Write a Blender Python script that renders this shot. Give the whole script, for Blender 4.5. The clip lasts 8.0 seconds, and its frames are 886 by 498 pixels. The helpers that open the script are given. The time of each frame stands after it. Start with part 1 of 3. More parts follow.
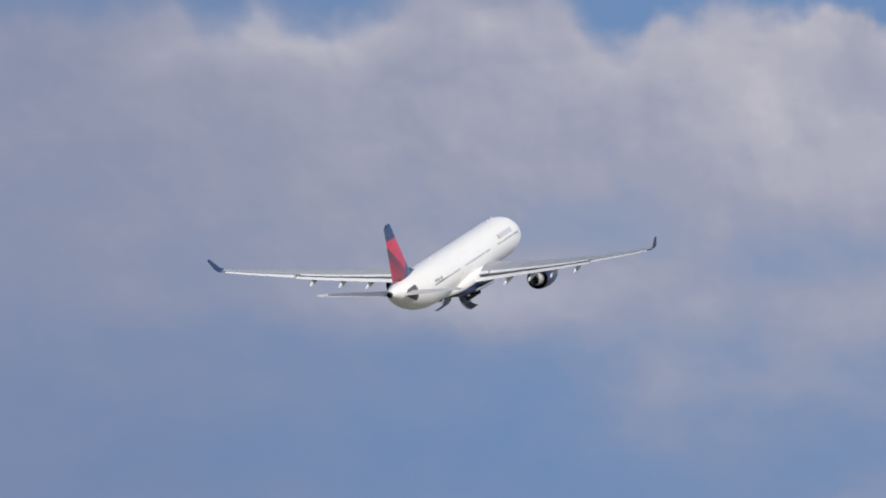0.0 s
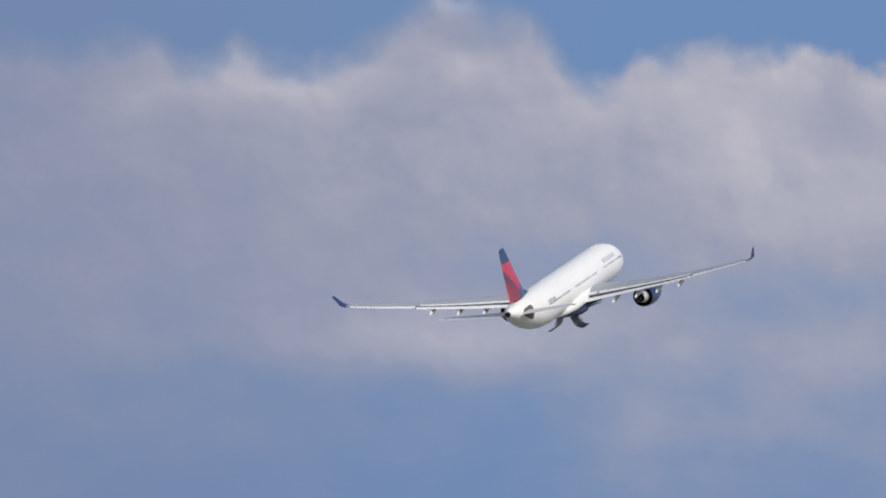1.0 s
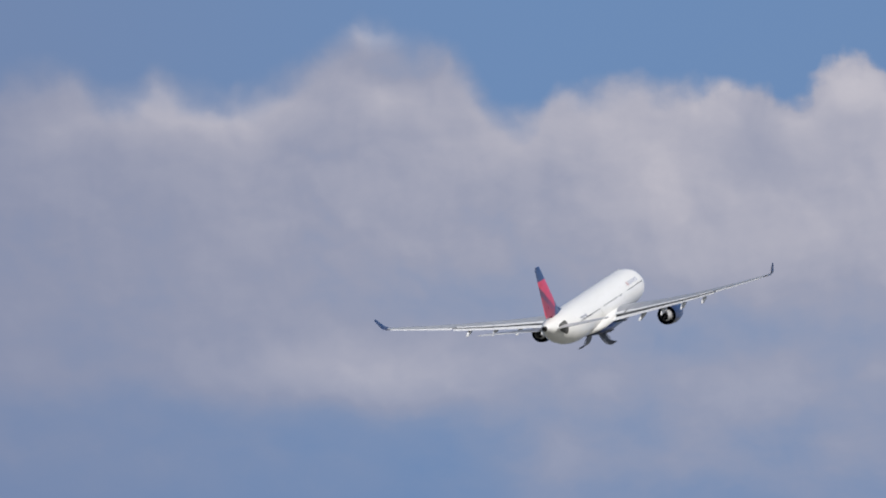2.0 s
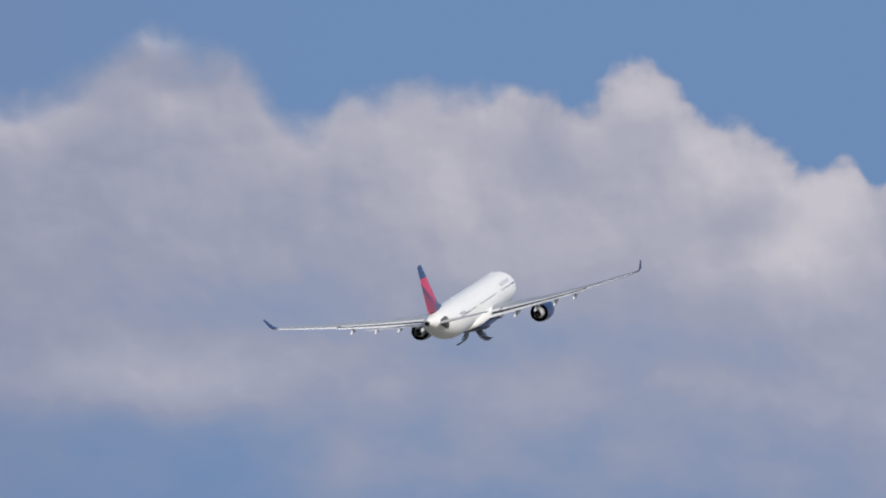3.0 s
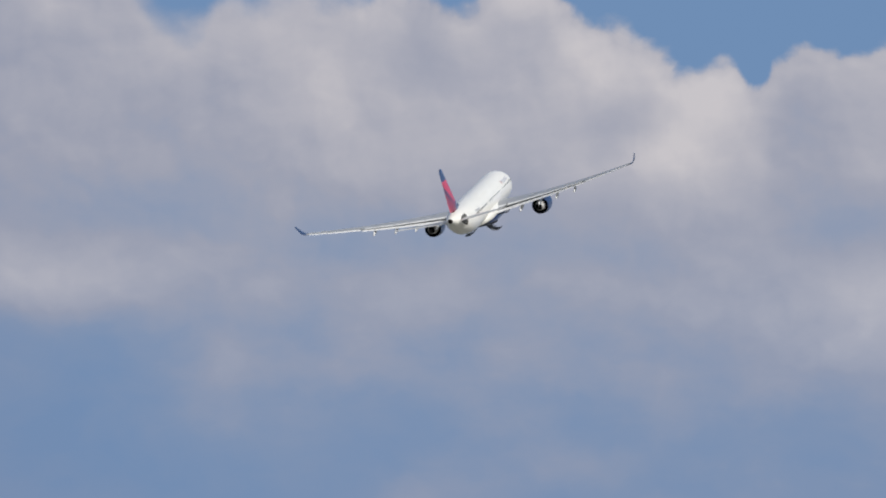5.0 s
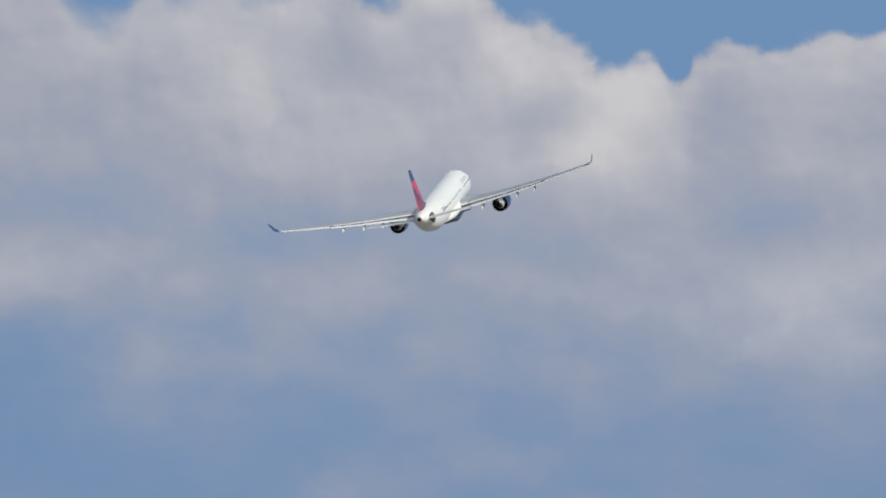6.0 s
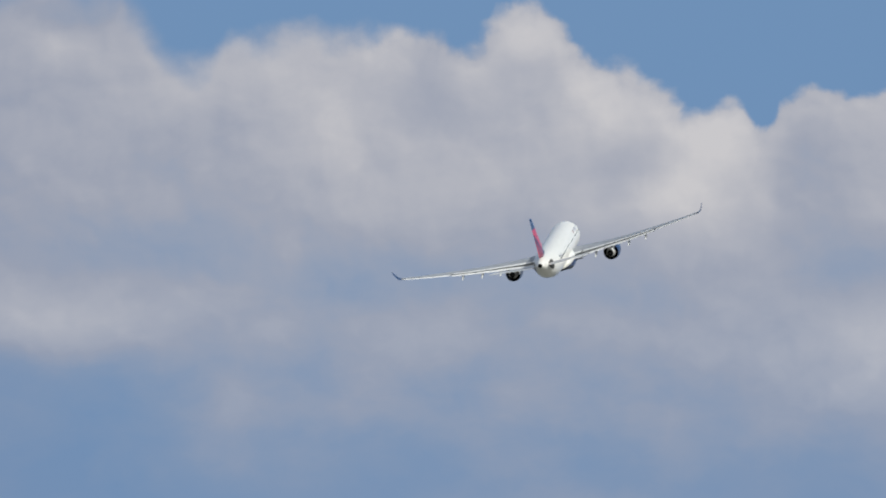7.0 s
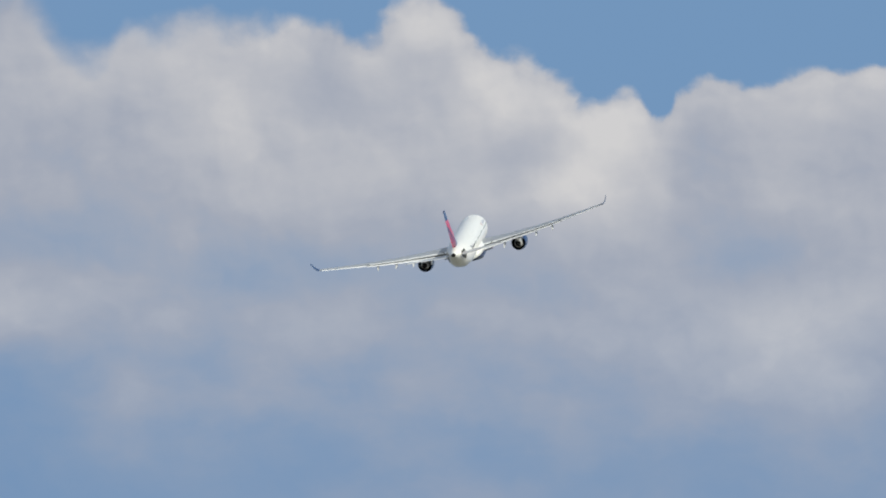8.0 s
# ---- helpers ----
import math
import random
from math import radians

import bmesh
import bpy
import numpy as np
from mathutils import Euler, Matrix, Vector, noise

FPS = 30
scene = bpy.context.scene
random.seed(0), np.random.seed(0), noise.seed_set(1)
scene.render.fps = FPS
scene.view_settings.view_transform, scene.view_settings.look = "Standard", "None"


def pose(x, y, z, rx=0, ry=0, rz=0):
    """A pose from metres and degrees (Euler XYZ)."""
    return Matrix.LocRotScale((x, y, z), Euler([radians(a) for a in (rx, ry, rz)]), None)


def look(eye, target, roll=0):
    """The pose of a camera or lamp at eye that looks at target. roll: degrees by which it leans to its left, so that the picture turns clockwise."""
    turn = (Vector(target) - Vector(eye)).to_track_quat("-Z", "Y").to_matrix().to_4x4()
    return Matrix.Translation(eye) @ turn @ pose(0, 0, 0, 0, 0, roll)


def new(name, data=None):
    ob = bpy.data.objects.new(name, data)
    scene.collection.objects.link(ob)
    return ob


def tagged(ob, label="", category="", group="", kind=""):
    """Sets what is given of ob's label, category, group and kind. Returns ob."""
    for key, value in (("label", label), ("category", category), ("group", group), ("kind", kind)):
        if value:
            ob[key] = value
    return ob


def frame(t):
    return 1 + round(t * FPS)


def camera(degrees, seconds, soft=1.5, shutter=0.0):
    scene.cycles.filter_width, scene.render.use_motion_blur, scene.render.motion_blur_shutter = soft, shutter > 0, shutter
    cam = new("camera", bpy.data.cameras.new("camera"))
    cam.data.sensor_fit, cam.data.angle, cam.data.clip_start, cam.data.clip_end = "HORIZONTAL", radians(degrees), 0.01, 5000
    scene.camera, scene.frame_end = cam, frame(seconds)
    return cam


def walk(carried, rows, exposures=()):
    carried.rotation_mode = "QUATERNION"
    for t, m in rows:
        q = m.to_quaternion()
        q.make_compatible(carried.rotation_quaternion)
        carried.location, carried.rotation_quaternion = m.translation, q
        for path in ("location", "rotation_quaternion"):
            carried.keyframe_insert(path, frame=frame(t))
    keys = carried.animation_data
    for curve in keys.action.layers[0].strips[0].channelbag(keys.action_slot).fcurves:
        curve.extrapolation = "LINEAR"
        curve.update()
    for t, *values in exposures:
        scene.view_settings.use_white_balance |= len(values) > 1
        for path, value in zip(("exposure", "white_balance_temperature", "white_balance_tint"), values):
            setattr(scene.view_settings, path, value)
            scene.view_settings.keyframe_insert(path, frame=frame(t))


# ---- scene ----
# ---- camera: a long lens on a hand-held camera, standing on the ground, panning after the aircraft ----
EYE = Vector((0.0, 0.0, 1.7))
LENS = 5.4
cam = camera(LENS, 8.0, soft=1.9)

# seconds, turn to the right, tilt upwards (degrees)
CAMERA_ROWS = (
    (0.0, 0.0018, 5.9994),
    (0.2, 0.0105, 6.0514),
    (0.4, 0.1143, 6.1077),
    (0.5, 0.1162, 6.1377),
    (0.6, 0.0231, 6.1682),
    (0.8, 0.0561, 6.2156),
    (1.0, 0.1284, 6.2601),
    (1.2, 0.2972, 6.2544),
    (2.3, 1.0036, 6.5426),
    (2.5, 1.3956, 6.5571),
    (2.7, 1.6261, 6.5497),
    (2.9, 1.8208, 6.5346),
    (3.0, 1.9318, 6.5031),
    (3.1, 2.0413, 6.4532),
    (3.3, 2.1005, 6.2644),
    (3.5, 1.9107, 6.1061),
    (3.7, 1.7544, 5.8726),
    (3.9, 1.7409, 5.6249),
    (4.0, 1.7358, 5.5542),
    (4.1, 1.6829, 5.5483),
    (4.3, 1.6847, 5.6083),
    (4.5, 1.7335, 5.7422),
    (4.7, 2.1308, 5.8149),
    (5.8, 3.1237, 6.0040),
    (6.0, 3.1617, 5.8630),
    (6.2, 3.0510, 5.9116),
    (6.4, 2.8613, 6.0609),
    (6.5, 2.8805, 6.0628),
    (6.6, 2.9101, 6.0586),
    (6.8, 2.6741, 6.1875),
    (7.0, 2.6333, 6.1423),
    (7.2, 3.0395, 6.0361),
    (7.4, 3.3844, 5.9422),
    (7.5, 3.4862, 5.9499),
    (7.6, 3.4853, 6.0655),
    (7.8, 3.3943, 6.0925),
    (8.0, 3.2703, 6.0811),
)

# seconds, place in metres, Euler turns in degrees
FLIGHT_ROWS = (
    (0.0, 1.84, 1231.58, 129.14, 15.43, -1.20, -16.07),
    (0.5, 11.13, 1269.38, 134.51, 15.35, -3.10, -16.40),
    (1.0, 20.19, 1307.45, 139.77, 15.23, -4.72, -16.51),
    (2.5, 45.77, 1423.28, 154.80, 13.79, -6.74, -15.72),
    (3.0, 53.72, 1462.47, 159.54, 13.63, -7.37, -15.67),
    (3.5, 61.35, 1501.96, 164.15, 13.51, -8.42, -15.42),
    (4.0, 68.65, 1541.77, 168.64, 13.42, -9.80, -15.00),
    (4.5, 75.59, 1581.88, 173.01, 14.02, -10.91, -14.54),
    (6.0, 94.02, 1704.16, 185.69, 14.71, -11.13, -12.95),
    (6.5, 99.26, 1745.56, 189.87, 14.53, -11.31, -12.09),
    (7.0, 103.99, 1787.29, 194.11, 14.24, -11.74, -11.28),
    (7.5, 108.17, 1829.35, 198.45, 13.91, -12.05, -10.91),
    (8.0, 111.73, 1871.72, 202.96, 13.83, -12.44, -10.54),
)


def aim(turn, tilt):
    a, e = radians(turn), radians(tilt)
    way = Vector((math.sin(a) * math.cos(e), math.cos(a) * math.cos(e), math.sin(e)))
    return look(EYE, EYE + way)


walk(cam, [(t, aim(turn, tilt)) for t, turn, tilt in CAMERA_ROWS],
     ((0.0, 0.0, 6500, 10), (3.0, -0.02, 6520, 10), (3.5, 0.0, 6830, 9), (4.5, 0.02, 6800, 8), (6.5, 0.07, 6740, 3), (7.0, 0.08, 6740, 3), (8.0, 0.19, 6840, 1)))

# ---- world and sun ----
SUN_TURN, SUN_HEIGHT = 120.0, 45.0   # compass bearing from +y to the right, and elevation, degrees
world = bpy.data.worlds.new("sky")
scene.world = world
world.use_nodes = True
wt = world.node_tree
sky = wt.nodes.new("ShaderNodeTexSky")
sky.sky_type, sky.sun_disc = "NISHITA", False
sky.sun_elevation, sky.sun_rotation = radians(SUN_HEIGHT), radians(SUN_TURN)
sky.air_density, sky.dust_density = 1.0, 1.5
wt.nodes["Background"].inputs["Strength"].default_value = 0.075
# broken cloud all round: unseen white-grey patches over the blue, added as neutral fill
around = wt.nodes.new("ShaderNodeTexCoord")
patches = wt.nodes.new("ShaderNodeTexNoise")
patches.inputs["Scale"].default_value, patches.inputs["Detail"].default_value = 2.6, 6.0
share = wt.nodes.new("ShaderNodeMapRange")
share.inputs["From Min"].default_value, share.inputs["From Max"].default_value = 0.40, 0.58
clouded = wt.nodes.new("ShaderNodeMix")
clouded.data_type = "RGBA"
clouded.inputs[7].default_value = (7.45, 7.25, 7.3, 1.0)
wt.links.new(around.outputs["Generated"], patches.inputs["Vector"])
wt.links.new(patches.outputs["Fac"], share.inputs["Value"])
wt.links.new(share.outputs[0], clouded.inputs[0])
wt.links.new(sky.outputs["Color"], clouded.inputs[6])
wt.links.new(clouded.outputs[2], wt.nodes["Background"].inputs["Color"])

sun = new("sun", bpy.data.lights.new("sun", "SUN"))
sun.data.energy, sun.data.angle, sun.data.color = 3.25, radians(0.53), (1.0, 0.964, 0.915)
sa, se = radians(SUN_TURN), radians(SUN_HEIGHT)
sun.matrix_world = look((0, 0, 300), Vector((0, 0, 300)) - Vector((math.sin(sa) * math.cos(se), math.cos(sa) * math.cos(se), math.sin(se))))


# ---- materials ----
class Nodes:
    """A small builder of node materials."""

    def __init__(self, name):
        self.mat = bpy.data.materials.new(name)
        self.mat.use_nodes = True
        self.tree = self.mat.node_tree
        self.bsdf = self.tree.nodes.get("Principled BSDF")

    def add(self, kind, **values):
        n = self.tree.nodes.new(kind)
        for key, value in values.items():
            n.inputs[key.replace("_", " ")].default_value = value
        return n

    def put(self, socket, value):
        if isinstance(value, bpy.types.NodeSocket):
            self.tree.links.new(value, socket)
        else:
            socket.default_value = value

    def math(self, op, a, b=0.0, c=0.0, clamp=False):
        n = self.tree.nodes.new("ShaderNodeMath")
        n.operation, n.use_clamp = op, clamp
        for i, v in enumerate((a, b, c)):
            self.put(n.inputs[i], v)
        return n.outputs[0]

    def vec(self, op, a, b=(0, 0, 0), c=(0, 0, 0)):
        n = self.tree.nodes.new("ShaderNodeVectorMath")
        n.operation = op
        for i, v in enumerate((a, b, c)):
            self.put(n.inputs[i], v)
        return n.outputs["Value"] if op in ("DOT_PRODUCT", "LENGTH") else n.outputs[0]

    def mix(self, f, a, b):
        n = self.tree.nodes.new("ShaderNodeMix")
        n.data_type = "RGBA"
        self.put(n.inputs[0], f)
        self.put(n.inputs[6], a if not isinstance(a, tuple) else (*a[:3], 1))
        self.put(n.inputs[7], b if not isinstance(b, tuple) else (*b[:3], 1))
        return n.outputs[2]

    def step(self, value, lo, hi, out_lo=0.0, out_hi=1.0):
        n = self.tree.nodes.new("ShaderNodeMapRange")
        n.interpolation_type = "SMOOTHSTEP"
        for i, v in enumerate((value, lo, hi, out_lo, out_hi)):
            self.put(n.inputs[i], v)
        return n.outputs[0]

    def noise(self, where, scale, detail=3.0, rough=0.55, warp=0.0):
        n = self.tree.nodes.new("ShaderNodeTexNoise")
        self.put(n.inputs["Vector"], where)
        for key, v in (("Scale", scale), ("Detail", detail), ("Roughness", rough), ("Distortion", warp)):
            n.inputs[key].default_value = v
        return n


def surface(name, colour, rough=0.4, metal=0.0, coat=0.0, dirt=0.12, grain=1.5, bump=0.0, stretch=(1.0, 0.18, 1.0)):
    """Paint, metal or rubber with soiling at two scales; streaks run along the fuselage."""
    m = Nodes(name)
    where = m.add("ShaderNodeTexCoord").outputs["Object"]
    streak = m.noise(m.vec("MULTIPLY", where, stretch), grain, 4.0, 0.6).outputs["Fac"]
    fine = m.noise(where, grain * 9.0, 2.0, 0.5).outputs["Fac"]
    soil = m.math("ADD", m.math("MULTIPLY", streak, 0.7), m.math("MULTIPLY", fine, 0.3))
    amount = m.step(soil, 0.42, 0.68, 0.0, dirt)
    grimy = tuple(c * 0.45 + 0.03 for c in colour)
    m.put(m.bsdf.inputs["Base Color"], m.mix(amount, colour, grimy))
    m.put(m.bsdf.inputs["Roughness"], m.step(soil, 0.3, 0.75, rough * 0.85, min(1.0, rough * 1.25)))
    m.bsdf.inputs["Metallic"].default_value = metal
    m.bsdf.inputs["Coat Weight"].default_value = coat
    m.bsdf.inputs["Coat Roughness"].default_value = 0.12
    if bump:
        b = m.add("ShaderNodeBump", Strength=bump, Distance=0.02)
        m.put(b.inputs["Height"], fine)
        m.put(m.bsdf.inputs["Normal"], b.outputs[0])
    return m.mat


WHITE_PAINT = surface("white_gloss_paint", (0.80, 0.80, 0.79), 0.34, coat=0.35, dirt=0.10, grain=0.9)
GREY_PAINT = surface("grey_wing_paint", (0.29, 0.31, 0.355), 0.42, coat=0.06, dirt=0.2, grain=1.1)
TAIL_PAINT = surface("light_grey_tailplane_paint", (0.52, 0.53, 0.55), 0.4, coat=0.2, dirt=0.15, grain=1.2)
FLAP_PAINT = surface("light_grey_flap_paint", (0.69, 0.71, 0.75), 0.42, dirt=0.10, grain=1.4)
BLUE_PAINT = surface("dark_blue_paint", (0.010, 0.026, 0.092), 0.32, coat=0.3, dirt=0.10)
DOOR_PAINT = surface("grey_door_paint", (0.20, 0.22, 0.27), 0.5, dirt=0.25, grain=2.0)
SEAL_METAL = surface("bare_grey_metal", (0.11, 0.108, 0.105), 0.55, metal=0.35, dirt=0.35, grain=2.5)
EXHAUST_METAL = surface("heat_stained_metal", (0.56, 0.56, 0.58), 0.45, metal=0.3, dirt=0.3, grain=2.0)
DARK_METAL = surface("sooty_and_bay_shade_metal", (0.035, 0.034, 0.036), 0.7, metal=0.2, dirt=0.3, grain=3.0)
STEEL = surface("brushed_steel", (0.46, 0.47, 0.49), 0.38, metal=0.9, dirt=0.25, grain=4.0)
RUBBER = surface("black_rubber", (0.022, 0.022, 0.024), 0.8, dirt=0.3, grain=5.0, bump=0.3)
GLASS_DARK = surface("dark_cabin_window", (0.10, 0.105, 0.115), 0.12, coat=0.5, dirt=0.05)
INSECT_SHELL = surface("black_insect_shell", (0.035, 0.033, 0.030), 0.35, coat=0.3, dirt=0.1, grain=900.0, stretch=(1, 1, 1))


def fin_paint():
    """Dark blue fin with red facets; the blue tip and the blue leading-edge wedge are paint borders in fin coordinates."""
    m = Nodes("faceted_red_and_blue_fin_paint")
    where = m.add("ShaderNodeTexCoord").outputs["Object"]
    sep = m.add("ShaderNodeSeparateXYZ")
    m.put(sep.inputs[0], where)
    y, z = sep.outputs[1], sep.outputs[2]

    def side(ky, kz, k0, soft=0.05):
        v = m.math("ADD", m.math("MULTIPLY_ADD", y, ky, k0), m.math("MULTIPLY", z, kz))
        return m.step(v, -soft, soft)

    streak = m.noise(m.vec("MULTIPLY", where, (1, 0.3, 1)), 1.2, 4.0).outputs["Fac"]
    red = m.mix(m.step(streak, 0.35, 0.7), (0.56, 0.022, 0.066), (0.46, 0.018, 0.054))
    deep = m.mix(m.step(streak, 0.35, 0.7), (0.27, 0.011, 0.042), (0.19, 0.009, 0.036))
    navy = (0.014, 0.036, 0.118)
    # the lower facet is a darker red, split by a paler one along the rudder
    colour = m.mix(side(-0.62, -1.0, -12.1), red, deep)
    colour = m.mix(m.math("MULTIPLY", side(-0.62, -1.0, -13.3), side(-1.0, -0.42, -28.9)), colour, red)
    # narrow dark facet across the middle
    band = m.math("MULTIPLY", side(-0.62, -1.0, -12.1), side(0.62, 1.0, 13.2))
    colour = m.mix(m.math("MULTIPLY", band, m.step(y, -30.2, -26.8, 1.0, 0.25)), colour, (0.085, 0.016, 0.055))
    # blue wedge at the foot of the leading edge, and the blue tip
    colour = m.mix(side(1.0, -0.62, 27.9), colour, navy)
    colour = m.mix(side(0.0, 1.0, -8.35), colour, navy)
    m.put(m.bsdf.inputs["Base Color"], colour)
    m.bsdf.inputs["Roughness"].default_value = 0.32
    m.bsdf.inputs["Coat Weight"].default_value = 0.35
    return m.mat


FIN_PAINT = fin_paint()


def ground_paint():
    m = Nodes("grey_bounce_ground")
    where = m.add("ShaderNodeTexCoord").outputs["Object"]
    big = m.noise(where, 0.004, 5.0).outputs["Fac"]
    small = m.noise(where, 0.6, 3.0).outputs["Fac"]
    a = m.mix(m.step(big, 0.4, 0.6), (0.125, 0.13, 0.118), (0.185, 0.185, 0.170))
    m.put(m.bsdf.inputs["Base Color"], m.mix(m.math("MULTIPLY", small, 0.5), a, (0.09, 0.092, 0.075)))
    m.bsdf.inputs["Roughness"].default_value = 0.95
    return m.mat


# ---- sky backdrop and ground ----
SKY_UNIT = 16.625 # sky units per radian: one unit is about 3.4 degrees of sky
SKY_LOW = 6.0     # elevation of the sky map's origin, degrees


def sky_paint():
    """Blue sky behind one broad bank of cumulus with a ragged sunlit top and grey, thinning layers beneath."""
    m = Nodes("clouded_sky")
    m.tree.nodes.remove(m.bsdf)
    uv = m.add("ShaderNodeUVMap").outputs[0]

    def shifted(where, scale, detail, size, offset):
        n = m.noise(m.vec("ADD", where, offset), scale, detail, 0.55)
        return m.vec("MULTIPLY_ADD", m.vec("SUBTRACT", n.outputs["Color"], (0.5, 0.5, 0.5)), (size, size, 0.0), where)

    wide = shifted(uv, 3.0, 2.0, 0.05, (3.1, 7.7, 0.0))
    p = shifted(wide, 9.0, 4.0, 0.045, (1.3, 2.9, 0.0))
    sep = m.add("ShaderNodeSeparateXYZ")
    m.put(sep.inputs[0], p)
    u, v = sep.outputs[0], sep.outputs[1]

    # skyline of the cloud bank: its height along the bearing
    crest = m.add("ShaderNodeFloatCurve")
    bank = crest.mapping.curves[0]
    skyline = ((-1.0, .44), (-.74, .45), (-.62, .448), (-.50, .456), (-.417, .418), (-.381, .415), (-.321, .450), (-.261, .424), (-.161, .434), (-.081, .463), (-.001, .521),
               (.049, .533), (.099, .521), (.179, .511), (.229, .473), (.269, .412), (.329, .378), (.369, .428), (.419, .445), (.489, .438), (.619, .440), (.719, .438), (.819, .428),
               (.859, .456), (.919, .476), (.955, .455), (.999, .408), (1.043, .384), (1.113, .357), (1.19, .312), (1.247, .304), (1.297, .268), (1.322, .240), (1.347, .290),
               (1.387, .329), (1.447, .349), (1.547, .346), (1.615, .356), (2.0, .36))
    for i, (a, b) in enumerate(skyline):
        spot = ((a + 1.0) / 3.0, (b - 0.2) / 0.4)
        if 0 < i < len(skyline) - 1:
            bank.points.new(*spot)
        else:
            bank.points[0 if i == 0 else -1].location = spot
    crest.mapping.use_clip = False
    crest.mapping.update()
    m.put(crest.inputs["Value"], m.math("MULTIPLY_ADD", u, 1 / 3, 1 / 3, clamp=True))
    edge = m.math("MULTIPLY_ADD", crest.outputs[0], 0.4, 0.2)
    # rounded heads of the cumulus, and the same a little towards the sun, for their relief
    def heads(where, size, grain_size, detail):
        cell = m.add("ShaderNodeTexVoronoi")
        cell.feature = "SMOOTH_F1"
        m.put(cell.inputs["Vector"], where)
        cell.inputs["Scale"].default_value, cell.inputs["Smoothness"].default_value = size, 0.9
        cell.inputs["Detail"].default_value, cell.inputs["Roughness"].default_value = detail, 0.45
        grain = m.noise(where, grain_size, 5.0, 0.50).outputs["Fac"]
        dome = m.math("MULTIPLY", cell.outputs["Distance"], cell.outputs["Distance"])
        return m.math("SUBTRACT", m.math("MULTIPLY", grain, 0.8), m.math("MULTIPLY", dome, 0.55))

    puffs = heads(p, 9.0, 15.0, 2.0)
    relief = m.math("SUBTRACT", puffs, heads(m.vec("ADD", p, (0.012, 0.014, 0.0)), 9.0, 15.0, 2.0))
    broad = m.math("SUBTRACT", heads(p, 3.4, 3.6, 0.0), heads(m.vec("ADD", p, (0.05, 0.045, 0.0)), 3.4, 3.6, 0.0))
    depth = m.math("ADD", m.math("SUBTRACT", edge, v), m.math("MULTIPLY", m.math("ADD", puffs, -0.15), m.step(u, 0.2, 0.6, 0.05, 0.085)))
    soft = m.step(u, 0.3, 0.9, 0.070, 0.022)
    cover = m.step(depth, m.math("MULTIPLY", soft, -0.35), soft)

    # thickness of the cloud, which sets its brightness: layers, then swells and gaps
    thick = m.math("ADD", m.step(v, -0.42, -0.06, 0.20, 0.55), m.step(v, 0.0, 0.35, 0.0, 0.08))
    thick = m.math("ADD", thick, m.step(u, 0.6, 1.3, 0.0, 0.08))
    for cu, cv, ru, rv, gain in SWELLS:
        d = m.vec("MULTIPLY_ADD", p, (1 / ru, 1 / rv, 0.0), (-cu / ru, -cv / rv, 0.0))
        fall = m.math("POWER", 2.7183, m.math("MULTIPLY", m.vec("DOT_PRODUCT", d, d), -1.0))
        thick = m.math("MULTIPLY_ADD", fall, gain, thick)
    flat = m.vec("MULTIPLY", p, (1.0, 1.7, 1.0))
    rolls = m.noise(flat, 4.2, 6.0, 0.52).outputs["Fac"]
    fine = m.noise(m.vec("ADD", p, (9.0, 4.0, 0.0)), 14.0, 5.0, 0.48).outputs["Fac"]
    thick = m.math("MULTIPLY_ADD", m.math("SUBTRACT", rolls, 0.5), 0.40, thick)
    thick = m.math("MULTIPLY_ADD", m.math("SUBTRACT", fine, 0.5), 0.07, thick)
    # torn patches in the low layers
    torn = m.noise(m.vec("ADD", m.vec("MULTIPLY", p, (1.0, 1.5, 1.0)), (2.7, 6.1, 0.0)), 5.5, 5.0, 0.5).outputs["Fac"]
    thick = m.math("MULTIPLY_ADD", m.math("SUBTRACT", torn, 0.48), m.step(v, -0.22, 0.05, 0.62, 0.10), thick)
    # sunlit rim just under the crest, painted as a brighter colour
    rim = m.math("MULTIPLY", m.step(depth, 0.0, 0.05), m.step(depth, 0.05, 0.17, 1.0, 0.0))
    thick = m.math("MULTIPLY_ADD", rim, 0.10, thick)
    # sun-side shading of the heads, painted into the colour at two sizes
    thick = m.math("MULTIPLY_ADD", relief, m.step(v, -0.25, 0.30, 0.10, 0.19), thick)
    thick = m.math("MULTIPLY_ADD", broad, m.step(v, -0.25, 0.30, 0.12, 0.22), thick)

    ramp = m.add("ShaderNodeValToRGB")
    stops = ((0.0, SKY_BLUE), (0.34, SKY_HAZE), (0.60, CLOUD_GREY), (0.82, CLOUD_PALE), (1.0, CLOUD_LIT))
    while len(ramp.color_ramp.elements) < len(stops):
        ramp.color_ramp.elements.new(0.5)
    for e, (at, colour) in zip(ramp.color_ramp.elements, stops):
        e.position, e.color = at, (*colour, 1)
    m.put(ramp.inputs[0], thick)
    glow = m.add("ShaderNodeEmission", Strength=1.0)
    low = m.step(v, -0.50, 0.16, 0.52, 0.0)
    colour = m.mix(cover, SKY_BLUE, m.mix(low, ramp.outputs[0], HAZE_LOW))
    # painted darkening towards the left, in place of lens vignetting
    m.put(glow.inputs["Color"], m.mix(m.step(u, -0.85, 0.45, 0.48, 0.0), colour, SKY_FALLOFF))
    m.put(m.tree.nodes["Material Output"].inputs["Surface"], glow.outputs[0])
    return m.mat


def srgb(r, g, b):
    return tuple(((c / 255 + 0.055) / 1.055) ** 2.4 for c in (r, g, b))


